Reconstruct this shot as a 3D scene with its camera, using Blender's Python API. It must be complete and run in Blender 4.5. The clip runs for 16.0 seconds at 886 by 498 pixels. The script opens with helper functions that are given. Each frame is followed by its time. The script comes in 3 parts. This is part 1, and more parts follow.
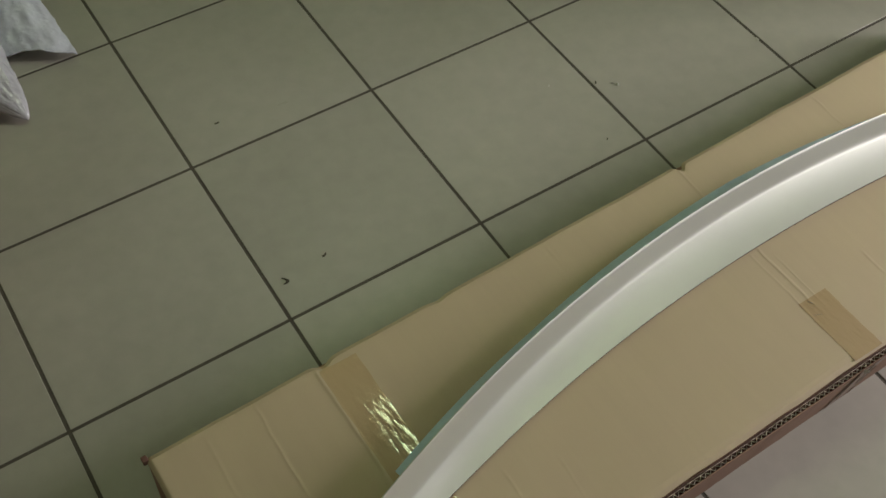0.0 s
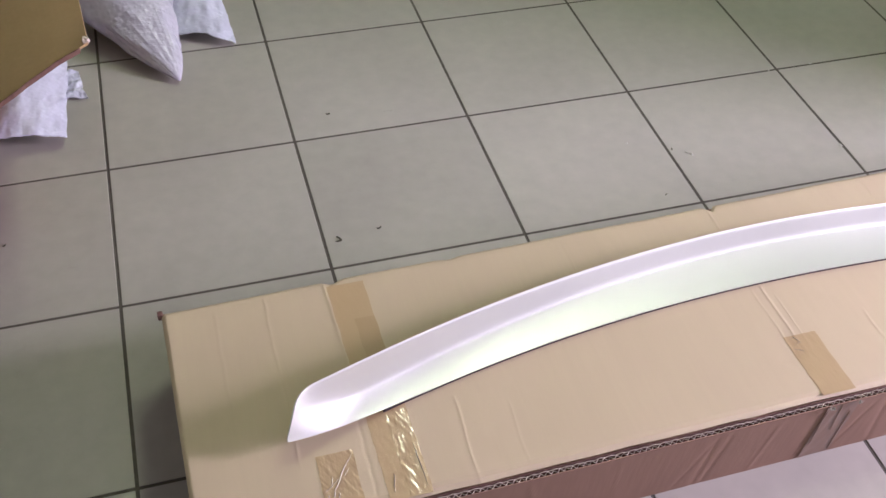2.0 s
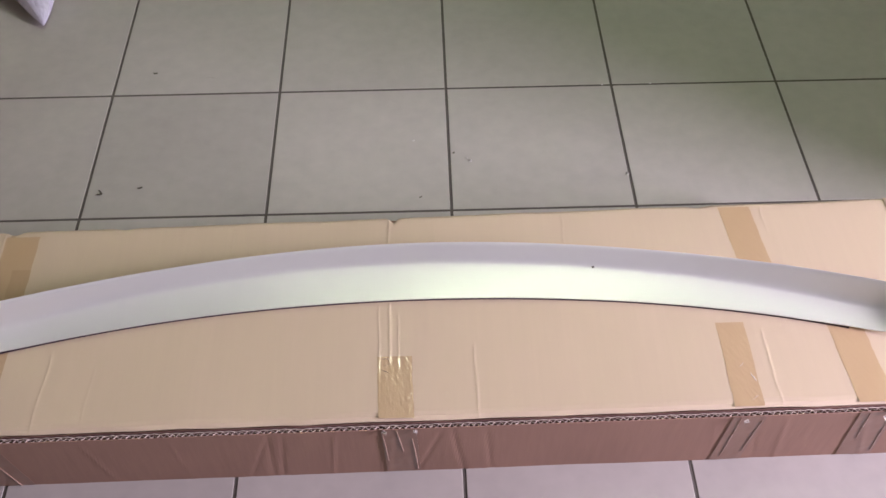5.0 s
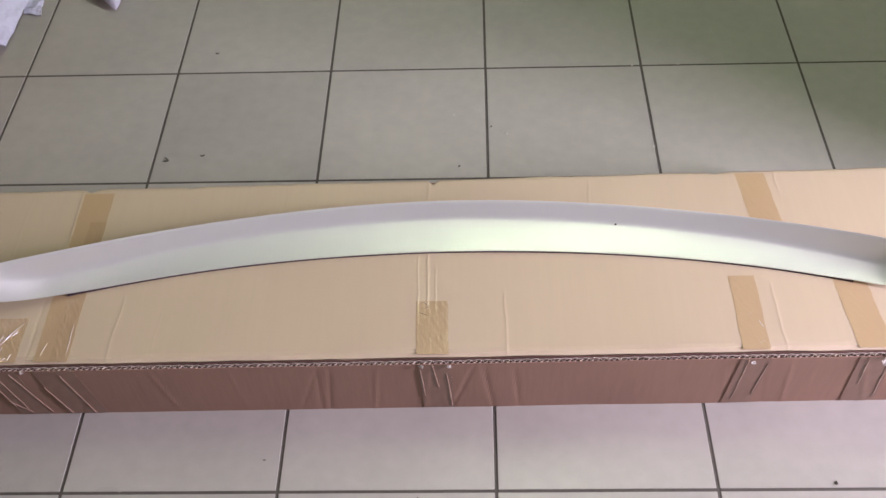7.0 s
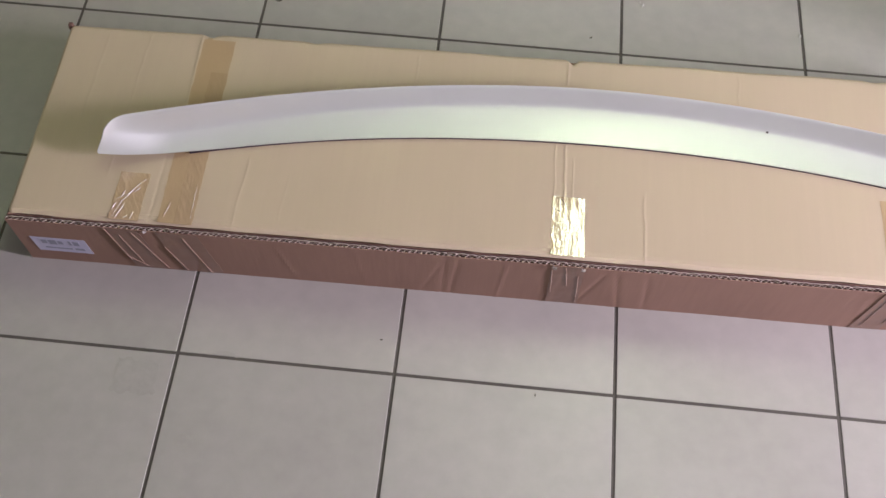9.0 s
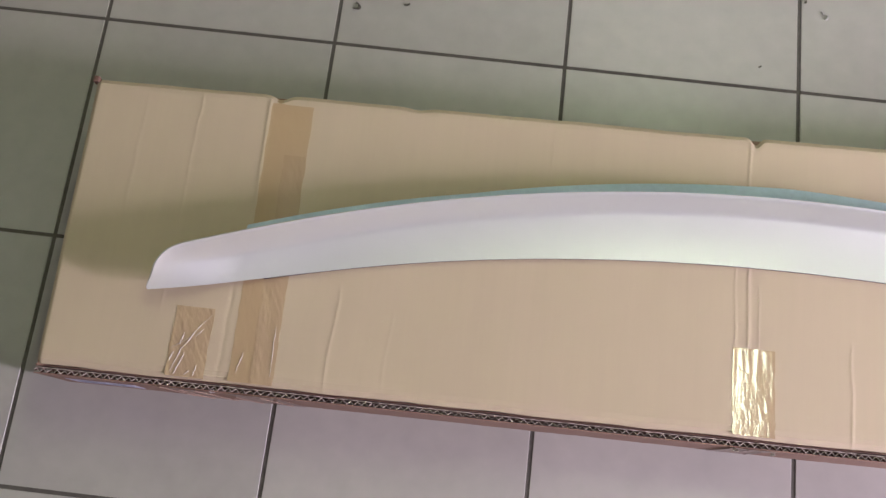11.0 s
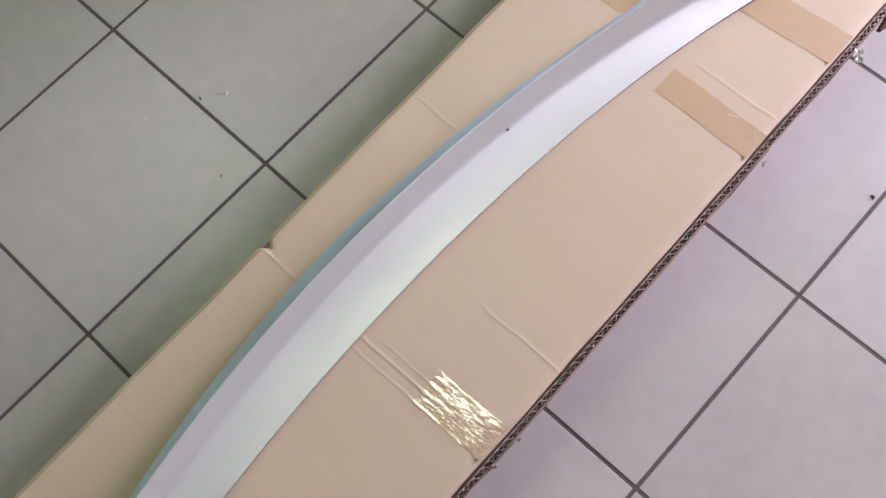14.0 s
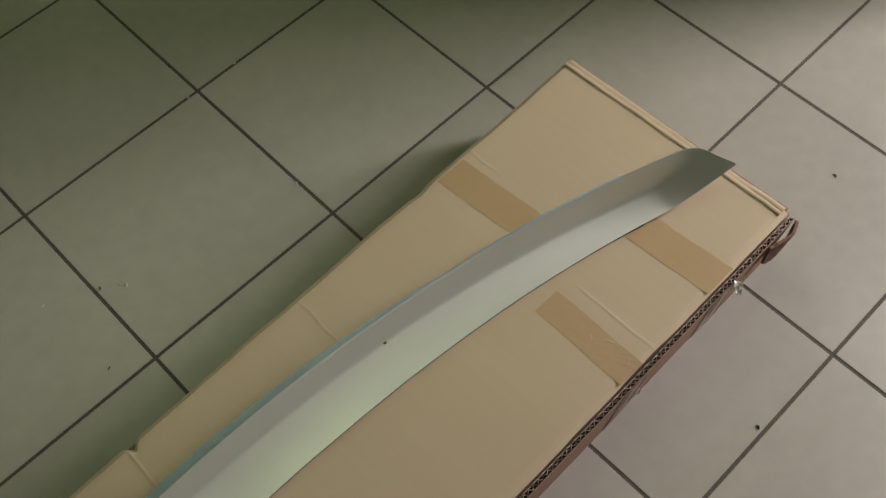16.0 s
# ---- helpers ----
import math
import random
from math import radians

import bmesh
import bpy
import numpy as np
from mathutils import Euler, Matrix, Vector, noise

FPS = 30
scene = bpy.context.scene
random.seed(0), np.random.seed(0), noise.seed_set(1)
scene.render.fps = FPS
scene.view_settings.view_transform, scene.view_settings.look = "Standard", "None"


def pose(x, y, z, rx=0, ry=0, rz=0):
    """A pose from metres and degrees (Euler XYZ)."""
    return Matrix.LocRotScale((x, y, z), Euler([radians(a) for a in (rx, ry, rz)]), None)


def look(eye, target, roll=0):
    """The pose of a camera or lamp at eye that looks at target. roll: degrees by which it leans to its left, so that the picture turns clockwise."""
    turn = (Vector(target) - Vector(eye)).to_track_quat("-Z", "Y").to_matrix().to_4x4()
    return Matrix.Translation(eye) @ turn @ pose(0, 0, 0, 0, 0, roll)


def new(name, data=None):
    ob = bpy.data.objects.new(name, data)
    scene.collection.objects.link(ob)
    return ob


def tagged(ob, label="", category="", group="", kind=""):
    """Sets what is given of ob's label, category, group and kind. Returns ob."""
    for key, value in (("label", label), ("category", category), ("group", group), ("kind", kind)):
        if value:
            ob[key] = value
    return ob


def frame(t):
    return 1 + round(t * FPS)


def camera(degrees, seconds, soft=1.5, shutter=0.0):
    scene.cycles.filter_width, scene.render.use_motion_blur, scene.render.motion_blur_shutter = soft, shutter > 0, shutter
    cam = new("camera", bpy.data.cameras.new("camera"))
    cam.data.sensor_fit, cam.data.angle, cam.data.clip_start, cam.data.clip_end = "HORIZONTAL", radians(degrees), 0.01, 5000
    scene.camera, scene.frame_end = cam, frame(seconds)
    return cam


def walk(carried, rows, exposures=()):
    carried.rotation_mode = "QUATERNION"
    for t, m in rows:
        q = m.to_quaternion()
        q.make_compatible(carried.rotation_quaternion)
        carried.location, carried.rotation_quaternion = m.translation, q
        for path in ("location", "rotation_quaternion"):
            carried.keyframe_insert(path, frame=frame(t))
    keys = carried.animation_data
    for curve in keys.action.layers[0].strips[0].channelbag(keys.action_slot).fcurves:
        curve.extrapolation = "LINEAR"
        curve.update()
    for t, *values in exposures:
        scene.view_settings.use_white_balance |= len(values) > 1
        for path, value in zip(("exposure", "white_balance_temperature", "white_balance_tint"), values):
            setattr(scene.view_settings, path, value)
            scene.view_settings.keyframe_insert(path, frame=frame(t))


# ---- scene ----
cam = camera(46.9, 16.0)
PATH = [
    (0, (-0.845, -0.667, 1.146), (-0.168, 0.269, -0.486), 3.5),
    (0.5, (-0.856, -0.782, 1.095), (-0.348, 0.385, -0.448), 7.0),
    (1, (-0.863, -0.869, 1.09), (-0.406, 0.393, -0.393), 5.8),
    (1.5, (-0.858, -0.967, 1.07), (-0.385, 0.355, -0.355), 4.8),
    (2, (-0.769, -1.024, 1.086), (-0.327, 0.314, -0.334), 3.0),
    (2.5, (-0.591, -1.044, 1.097), (-0.184, 0.292, -0.335), 1.5),
    (3, (-0.445, -1.037, 1.102), (-0.028, 0.291, -0.334), 2.1),
    (3.5, (-0.307, -1.026, 1.124), (0.096, 0.292, -0.326), 3.1),
    (4, (-0.191, -1.026, 1.127), (0.093, 0.328, -0.318), 1.9),
    (4.5, (-0.073, -1.052, 1.163), (0.03, 0.281, -0.325), -0.0),
    (4.7, (-0.043, -1.081, 1.185), (0.017, 0.224, -0.33), -0.0),
    (6.8, (-0.042, -1.256, 1.289), (-0.072, 0.037, -0.237), -1.6),
    (7, (-0.027, -1.263, 1.266), (-0.087, 0.048, -0.243), -2.7),
    (7.5, (-0.036, -1.268, 1.267), (-0.129, 0.03, -0.253), -3.2),
    (8, (-0.051, -1.262, 1.258), (-0.177, -0.007, -0.294), -2.9),
    (8.5, (-0.095, -1.239, 1.259), (-0.228, -0.062, -0.352), -1.6),
    (9, (-0.194, -1.134, 1.295), (-0.274, -0.146, -0.442), 1.3),
    (9.5, (-0.276, -1.037, 1.282), (-0.317, -0.169, -0.519), 4.8),
    (10, (-0.291, -0.887, 1.257), (-0.411, -0.119, -0.586), 1.4),
    (10.2, (-0.331, -0.815, 1.241), (-0.439, -0.094, -0.621), 3.0),
    (12.3, (-0.408, -0.561, 1.148), (-0.354, -0.027, -0.779), -9.4),
    (12.5, (-0.38, -0.556, 1.151), (-0.287, -0.008, -0.771), -9.7),
    (13, (-0.31, -0.549, 1.155), (-0.117, 0.005, -0.756), -10.8),
    (13.5, (-0.246, -0.563, 1.163), (0.044, -0.017, -0.739), -12.0),
    (14, (-0.198, -0.584, 1.168), (0.225, -0.043, -0.71), -9.8),
    (14.5, (-0.145, -0.609, 1.172), (0.396, -0.058, -0.673), -8.3),
    (15, (-0.102, -0.632, 1.189), (0.568, -0.056, -0.606), -6.0),
    (15.5, (-0.065, -0.656, 1.189), (0.688, 0.01, -0.54), -4.9),
    (16, (-0.075, -0.644, 1.184), (0.575, 0.088, -0.561), -3.4),
]
LOOK = [  # seconds, stops, kelvin, tint
    (0.0, -0.54, 6800, -17), (0.5, 0.22, 5650, -3), (1.0, 0.47, 5750, 2), (1.5, 0.64, 5800, 11), (2.5, 0.53, 5800, 9), (3.5, 0.37, 5850, 12), (4.5, 0.32, 5900, 12),
    (7.0, 0.31, 5900, 7), (8.5, 0.30, 5900, 5), (9.5, 0.30, 5900, 4), (10.0, 0.30, 6050, 5), (12.5, 0.48, 5650, 7), (13.0, 0.27, 5650, 6),
    (14.0, 0.16, 5700, 7), (14.5, 0.00, 5700, 7), (15.0, -0.47, 6150, -2), (15.5, -1.10, 6550, -6), (16.0, -0.90, 6900, -15)]
walk(cam, [(t, look(eye, target, roll)) for t, eye, target, roll in PATH], LOOK)

# ---- light ----
WINDOW_POWER, WINDOW_TINT = 102.0, (1.0, 0.80, 1.0)
TUBE_GLOW, TUBE_TINT = 23.2, (0.95, 1.0, 0.68)

world = bpy.data.worlds.new("world")
scene.world = world
world.use_nodes = True
wn = world.node_tree
sky = wn.nodes.new("ShaderNodeTexSky")
sky.sky_type, sky.sun_disc, sky.sun_elevation, sky.sun_rotation = "NISHITA", False, radians(40), radians(90)
wn.nodes["Background"].inputs["Strength"].default_value = 0.1
wn.links.new(sky.outputs["Color"], wn.nodes["Background"].inputs["Color"])

window_light = bpy.data.lights.new("window_light", "AREA")
window_light.shape, window_light.size, window_light.size_y = "RECTANGLE", 0.22, 1.1
window_light.energy, window_light.color = WINDOW_POWER, WINDOW_TINT
new("window_light", window_light).matrix_world = pose(2.095, -0.945, 1.0, 0, 90, 0) @ pose(0, 0, 0, 0, 0, 90)


# ---- materials ----
def material(name, colour, rough=0.5, metal=0.0, var=0.12, fine=60.0, broad=4.0, bump=0.2, bump_scale=200.0,
             stretch=(1, 1, 1), coat=0.0, coat_rough=0.14, coat_ior=1.5, random_tint=0.0, dark=None, transmission=0.0, bump_kind="noise", rough_var=0.1,
             distance=0.002):
    """A surface with two scales of colour variation, uneven gloss and a fine relief."""
    m = bpy.data.materials.new(name)
    m.use_nodes = True
    t = m.node_tree
    n, link = t.nodes, t.links.new
    b = n["Principled BSDF"]
    geo = n.new("ShaderNodeNewGeometry")
    mp = n.new("ShaderNodeMapping")
    mp.inputs["Scale"].default_value = stretch
    link(geo.outputs["Position"], mp.inputs["Vector"])

    def noise_tex(scale, detail, vec):
        x = n.new("ShaderNodeTexNoise")
        x.inputs["Scale"].default_value, x.inputs["Detail"].default_value = scale, detail
        link(vec, x.inputs["Vector"])
        return x

    wide = noise_tex(broad, 4, geo.outputs["Position"])
    small = noise_tex(fine, 6, mp.outputs["Vector"])
    ramp = n.new("ShaderNodeMix")
    ramp.data_type = "RGBA"
    low = dark or tuple(c * (1 - var) for c in colour)
    ramp.inputs["A"].default_value = (*low, 1)
    ramp.inputs["B"].default_value = (*[min(1, c * (1 + var * 0.6)) for c in colour], 1)
    add = n.new("ShaderNodeMath")
    add.operation = "ADD"
    link(wide.outputs["Fac"], add.inputs[0])
    link(small.outputs["Fac"], add.inputs[1])
    half = n.new("ShaderNodeMapRange")
    half.inputs["From Min"].default_value, half.inputs["From Max"].default_value = 0.5, 1.5
    link(add.outputs[0], half.inputs["Value"])
    link(half.outputs[0], ramp.inputs["Factor"])
    colour_out = ramp.outputs["Result"]
    if random_tint:
        info = n.new("ShaderNodeObjectInfo")
        rr = n.new("ShaderNodeMapRange")
        rr.inputs["To Min"].default_value, rr.inputs["To Max"].default_value = 1 - random_tint, 1 + random_tint
        link(info.outputs["Random"], rr.inputs["Value"])
        hs = n.new("ShaderNodeHueSaturation")
        link(rr.outputs[0], hs.inputs["Value"])
        link(colour_out, hs.inputs["Color"])
        colour_out = hs.outputs["Color"]
    link(colour_out, b.inputs["Base Color"])
    rmap = n.new("ShaderNodeMapRange")
    rmap.inputs["From Min"].default_value, rmap.inputs["From Max"].default_value = 0.2, 0.8
    rmap.inputs["To Min"].default_value, rmap.inputs["To Max"].default_value = max(0.03, rough - rough_var), min(1, rough + rough_var)
    link(wide.outputs["Fac"], rmap.inputs["Value"])
    link(rmap.outputs[0], b.inputs["Roughness"])
    b.inputs["Metallic"].default_value = metal
    b.inputs["Coat Weight"].default_value = coat
    b.inputs["Coat Roughness"].default_value = coat_rough
    b.inputs["Coat IOR"].default_value = coat_ior
    b.inputs["Transmission Weight"].default_value = transmission
    if bump:
        bp = n.new("ShaderNodeBump")
        bp.inputs["Strength"].default_value, bp.inputs["Distance"].default_value = bump, distance
        if bump_kind == "bubbles":
            v = n.new("ShaderNodeTexVoronoi")
            v.feature = "SMOOTH_F1"
            v.inputs["Scale"].default_value = bump_scale
            link(geo.outputs["Position"], v.inputs["Vector"])
            link(v.outputs["Distance"], bp.inputs["Height"])
            bp.invert = True
        else:
            x = noise_tex(bump_scale, 5, mp.outputs["Vector"])
            link(x.outputs["Fac"], bp.inputs["Height"])
        link(bp.outputs["Normal"], b.inputs["Normal"])
        link(bp.outputs["Normal"], b.inputs["Coat Normal"])
    return m


TILE = material("glazed_tile", (0.40, 0.385, 0.325), 0.36, var=0.13, fine=38, broad=5, bump=0.04, bump_scale=60, random_tint=0.05, rough_var=0.08)
GROUT = material("grout", (0.095, 0.088, 0.066), 0.9, var=0.4, fine=90, broad=5, bump=0.4, bump_scale=300)
CARD = material("kraft_cardboard", (0.52, 0.425, 0.28), 0.72, var=0.045, fine=110, broad=7, bump=0.02, bump_scale=130, stretch=(1, 0.06, 1), rough_var=0.08)
CARD_INSIDE = material("cardboard_inside", (0.355, 0.24, 0.11), 0.85, var=0.1, fine=140, broad=8, bump=0.1, bump_scale=120)
# CARD again, darkened: the shade on upright panels is put into the colour
CARD_SHADED = material("shaded_cardboard", (0.295, 0.178, 0.12), 0.8, var=0.12, fine=120, broad=8, bump=0.15, bump_scale=110, stretch=(1, 1, 0.06))
CUT = material("cut_cardboard", (0.62, 0.53, 0.42), 0.9, var=0.2, fine=300, broad=30, bump=0.2)
# colour of torn board, also painted in as shade on flutes and lid rim
TORN_SHADED = material("torn_shaded_cardboard", (0.16, 0.085, 0.06), 0.95, var=0.3, fine=250, broad=30, bump=0.4)
TAPE = material("parcel_tape", (0.44, 0.315, 0.165), 0.5, var=0.02, fine=60, broad=25, bump=0.2, bump_scale=85, stretch=(1, 0.35, 0.35), coat=0.25, coat_rough=0.3, rough_var=0.07, distance=0.0012)
TAPE_STREAKED = material("streaked_tape", (0.47, 0.335, 0.175), 0.5, var=0.02, fine=60, broad=25, bump=0.34, bump_scale=140, stretch=(1, 0.16, 0.16), coat=1.0, coat_rough=0.03, coat_ior=2.0, rough_var=0.07, distance=0.0012)
# parcel tape darkened for the front panel, with the shade in its colour
TAPE_SHADED = material("shaded_tape", (0.225, 0.13, 0.082), 0.4, var=0.03, fine=60, broad=25, bump=0.15, bump_scale=60, stretch=(1, 1, 0.2), coat=0.35, distance=0.002)
TAPE_CREASE = material("tape_crease", (0.34, 0.225, 0.155), 0.3, var=0.15, fine=90, broad=40, bump=0.2, coat=0.6)
# whitish colour that carries the glints on tape ends and wrinkles
CLEAR = material("clear_glint_tape", (0.58, 0.53, 0.46), 0.15, var=0.1, fine=200, broad=60, bump=0.4, bump_scale=150, coat=0.8)
PRIMER = material("silver_primer", (0.67, 0.69, 0.62), 0.42, metal=0.58, var=0.02, fine=40, broad=6, bump=0.03, bump_scale=400, rough_var=0.04)
# bluer than the blade and not metallic
REAR = material("pale_blue_rear", (0.56, 0.70, 0.80), 0.5, var=0.15, fine=150, broad=20, bump=0.15)
LABEL = material("label_paper", (0.56, 0.55, 0.66), 0.55, var=0.03, fine=100, broad=10, bump=0.05)
INK = material("label_ink", (0.30, 0.31, 0.37), 0.6, var=0.1)
WRAP = material("bubble_wrap", (0.66, 0.67, 0.78), 0.28, var=0.05, fine=80, broad=14, bump=0.3, bump_scale=125, bump_kind="bubbles", coat=0.3, distance=0.003)
GREY_WRAP = material("grey_bubble_wrap", (0.48, 0.48, 0.52), 0.22, var=0.2, fine=70, broad=12, bump=0.35, bump_scale=125, bump_kind="bubbles", coat=0.3, distance=0.003)
DIRT = material("dark_dirt", (0.08, 0.075, 0.05), 0.9, var=0.3, fine=400, broad=60)
GAP_SHADE = material("gap_shade", (0.03, 0.02, 0.024), 0.9, var=0.3, fine=300, broad=40)
FLAKE = material("white_flake", (0.55, 0.54, 0.50), 0.6, var=0.1)
SMEAR = material("dried_smear", (0.385, 0.37, 0.312), 0.42, var=0.12, fine=100, broad=40, bump=0.1)
PAINT = material("wall_paint", (0.17, 0.19, 0.15), 0.8, var=0.04, fine=30, broad=2, bump=0.1)
CEIL = material("ceiling_paint", (0.40, 0.40, 0.36), 0.85, var=0.03, fine=30, broad=2, bump=0.1)
STEEL = material("white_enamel", (0.75, 0.75, 0.73), 0.35, var=0.03)
GLOW = bpy.data.materials.new("tube_glow")
GLOW.use_nodes = True
GLOW.node_tree.nodes["Principled BSDF"].inputs["Emission Color"].default_value = (*TUBE_TINT, 1)
GLOW.node_tree.nodes["Principled BSDF"].inputs["Emission Strength"].default_value = TUBE_GLOW


# ---- building helpers ----
def base(name, place, label, category, group="", kind=""):
    """An empty at the base of a thing, which carries its parts."""
    e = new(name)
    e.location = place
    e.empty_display_size = 0.05
    return tagged(e, label, category, group, kind)


def origin_of(ob):
    at = Vector(ob.location)
    while ob.parent:
        ob = ob.parent
        at += Vector(ob.location)
    return at


def part(name, bm, mat, parent=None, label="", smooth=False, keep=False):
    """One mesh object from a bmesh in world coordinates, under a thing or a part."""
    shift = origin_of(parent) if parent else Vector()
    for v in bm.verts:
        v.co -= shift
    if not keep:
        bmesh.ops.recalc_face_normals(bm, faces=bm.faces)
    me = bpy.data.meshes.new(name)
    bm.to_mesh(me)
    bm.free()
    me.materials.append(mat)
    if smooth:
        for p in me.polygons:
            p.use_smooth = True
    ob = new(name, me)
    ob.parent = parent
    return tagged(ob, label)


def box_bm(lo, hi, bevel=0.0, segments=2, bm=None):
    bm = bm or bmesh.new()
    made = bmesh.ops.create_cube(bm, size=1)["verts"]
    for v in made:
        v.co = Vector([(lo[i] + hi[i]) / 2 + v.co[i] * (hi[i] - lo[i]) for i in range(3)])
    if bevel:
        edges = list({e for v in made for e in v.link_edges})
        bmesh.ops.bevel(bm, geom=edges, offset=bevel, segments=segments, affect="EDGES", profile=0.6)
    return bm


def sheet(f, nu, nv, thick=0.0, bm=None):
    """A grid of f(u, v), u and v from 0 to 1; with thickness, a closed slab along -f's normal."""
    bm = bm or bmesh.new()
    grid = [[bm.verts.new(f(i / nu, j / nv)) for j in range(nv + 1)] for i in range(nu + 1)]
    faces = [bm.faces.new((grid[i][j], grid[i + 1][j], grid[i + 1][j + 1], grid[i][j + 1])) for i in range(nu) for j in range(nv)]
    if thick:
        bm.normal_update()
        under = [[bm.verts.new(v.co - v.normal * thick) for v in row] for row in grid]
        for i in range(nu):
            for j in range(nv):
                bm.faces.new((under[i][j], under[i][j + 1], under[i + 1][j + 1], under[i + 1][j]))
        rim = [(i, 0) for i in range(nu)] + [(nu, j) for j in range(nv)] + [(i, nv) for i in range(nu, 0, -1)] + [(0, j) for j in range(nv, 0, -1)]
        edge = [(bm.verts.new(grid[a][b].co), bm.verts.new(under[a][b].co)) for a, b in rim]
        for (p, q), (r, t) in zip(edge, edge[1:] + edge[:1]):
            bm.faces.new((p, q, t, r))
    return bm


def bump_line(d, width):
    return math.exp(-((d / width) ** 2))


def fbm(x, y, z=0.0):
    return noise.fractal(Vector((x, y, z)), 1.0, 2.0, 3)


# ---- room ----
X0, X1, Y0, Y1, HIGH, THICK = -2.1, 2.1, -3.0, 2.4, 2.7, 0.15
CORNER_X, CORNER_Y = 1.5, -0.55
PITCH = 0.3
floor = tagged(part("floor", box_bm((X0, Y0, -0.08), (X1, Y1, -0.0010)), GROUT), "dark grout bed under square beige floor tiles", "floor", kind="structure")
tagged(part("ceiling", box_bm((X0, Y0, HIGH), (X1, Y1, HIGH + 0.1)), CEIL), "plain dull grey painted ceiling of the room", "ceiling", kind="structure")
# walls lie out of view; the inner two were added to block window light
for name, lo, hi in (("wall_west", (X0 - THICK, Y0 - THICK, -0.08), (X0, Y1 + THICK, HIGH + 0.1)),
                     ("wall_north", (X0, Y1, -0.08), (CORNER_X, Y1 + THICK, HIGH + 0.1)),
                     ("wall_south", (X0, Y0 - THICK, -0.08), (X1, Y0, HIGH + 0.1)),
                     ("wall_inner_east", (CORNER_X, CORNER_Y, 0.0), (CORNER_X + THICK, Y1 + THICK, HIGH)),
                     ("wall_inner_south", (CORNER_X + THICK, CORNER_Y, 0.0), (X1, CORNER_Y + THICK, HIGH))):
    tagged(part(name, box_bm(lo, hi), PAINT), "plain unseen wall of green painted plaster", "wall", kind="structure")
WY0, WY1, WZ0, WZ1 = -1.12, -0.77, 0.42, 1.58
bm = bmesh.new()
for lo, hi in (((X1, Y0 - THICK, -0.08), (X1 + THICK, WY0, HIGH + 0.1)), ((X1, WY1, -0.08), (X1 + THICK, CORNER_Y + THICK, HIGH + 0.1)),
               ((X1, WY0, -0.08), (X1 + THICK, WY1, WZ0)), ((X1, WY0, WZ1), (X1 + THICK, WY1, HIGH + 0.1))):
    box_bm(lo, hi, bm=bm)
tagged(part("wall_east", bm, PAINT), "pale green painted wall with a narrow window opening", "wall", kind="structure")
window = base("window_1", (X1 + 0.1, -0.945, WZ0), "narrow white-framed window that lets in daylight", "window", kind="structure")
bm = bmesh.new()
xa, xb = X1 + 0.05, X1 + 0.11
for lo, hi in (((xa, WY0, WZ0), (xb, WY0 + 0.06, WZ1)), ((xa, WY1 - 0.06, WZ0), (xb, WY1, WZ1)), ((xa, WY0 + 0.06, WZ0), (xb, WY1 - 0.06, WZ0 + 0.06)),
               ((xa, WY0 + 0.06, WZ1 - 0.06), (xb, WY1 - 0.06, WZ1))):
    box_bm(lo, hi, bm=bm)
part("window_frame", bm, STEEL, window)

LX, LY, LTURN = 0.31, 0.78, 8.0
lamp = base("ceiling_lamp", (LX, LY, HIGH - 0.08), "white enamel batten with two glowing fluorescent tubes", "ceiling lamp")


def lamp_part(name, bm, mat, label=""):
    """A piece of the batten, built along y round the lamp's middle and turned with it."""
    bmesh.ops.transform(bm, matrix=pose(LX, LY, HIGH, 0, 0, LTURN), verts=bm.verts)
    part(name, bm, mat, lamp, label)


lamp_part("housing", box_bm((-0.11, -0.94, -0.05), (0.11, 0.94, -0.001), 0.006), STEEL)
for x in (-0.065, 0.065):
    bm = bmesh.new()
    bmesh.ops.create_cone(bm, cap_ends=True, segments=20, radius1=0.02, radius2=0.02, depth=1.76, matrix=pose(x, 0, -0.085, 90, 0, 0))
    lamp_part("tube", bm, GLOW, "glowing fluorescent tube")
    for y in (-0.90, 0.90):
        lamp_part("tube_holder", box_bm((x - 0.025, y - 0.012, -0.11), (x + 0.025, y + 0.012, -0.048), 0.004), STEEL)


# ---- the long carton ----
FL, FR, BL, BR = Vector((-0.832, -0.476)), Vector((0.641, -0.461)), Vector((-0.838, -0.146)), Vector((0.632, -0.117))
TOP = 0.132
CREASES = (  # x, y from, y to, height, width
    (-0.634, -0.148, -0.3, 0.00096, 0.0024), (-0.64, -0.3, -0.48, -0.00036, 0.0024), (-0.715, -0.15, -0.4, 0.00036, 0.0018),
    (-0.775, -0.16, -0.3, 0.00030, 0.0024), (-0.315, -0.15, -0.25, 0.00042, 0.0018), (-0.096, -0.136, -0.24, 0.00078, 0.0018),
    (-0.093, -0.28, -0.385, 0.00066, 0.0018), (-0.107, -0.28, -0.4, 0.00036, 0.0015), (-0.082, -0.31, -0.385, 0.00036, 0.0012),
    (0.016, -0.36, -0.48, 0.00054, 0.0018), (0.15, -0.13, -0.21, 0.00048, 0.0018), (0.392, -0.35, -0.47, 0.00054, 0.0018),
    (-0.53, -0.36, -0.48, 0.00042, 0.0018), (-0.47, -0.38, -0.47, 0.00024, 0.0018), (0.44, -0.12, -0.17, 0.00060, 0.0018))


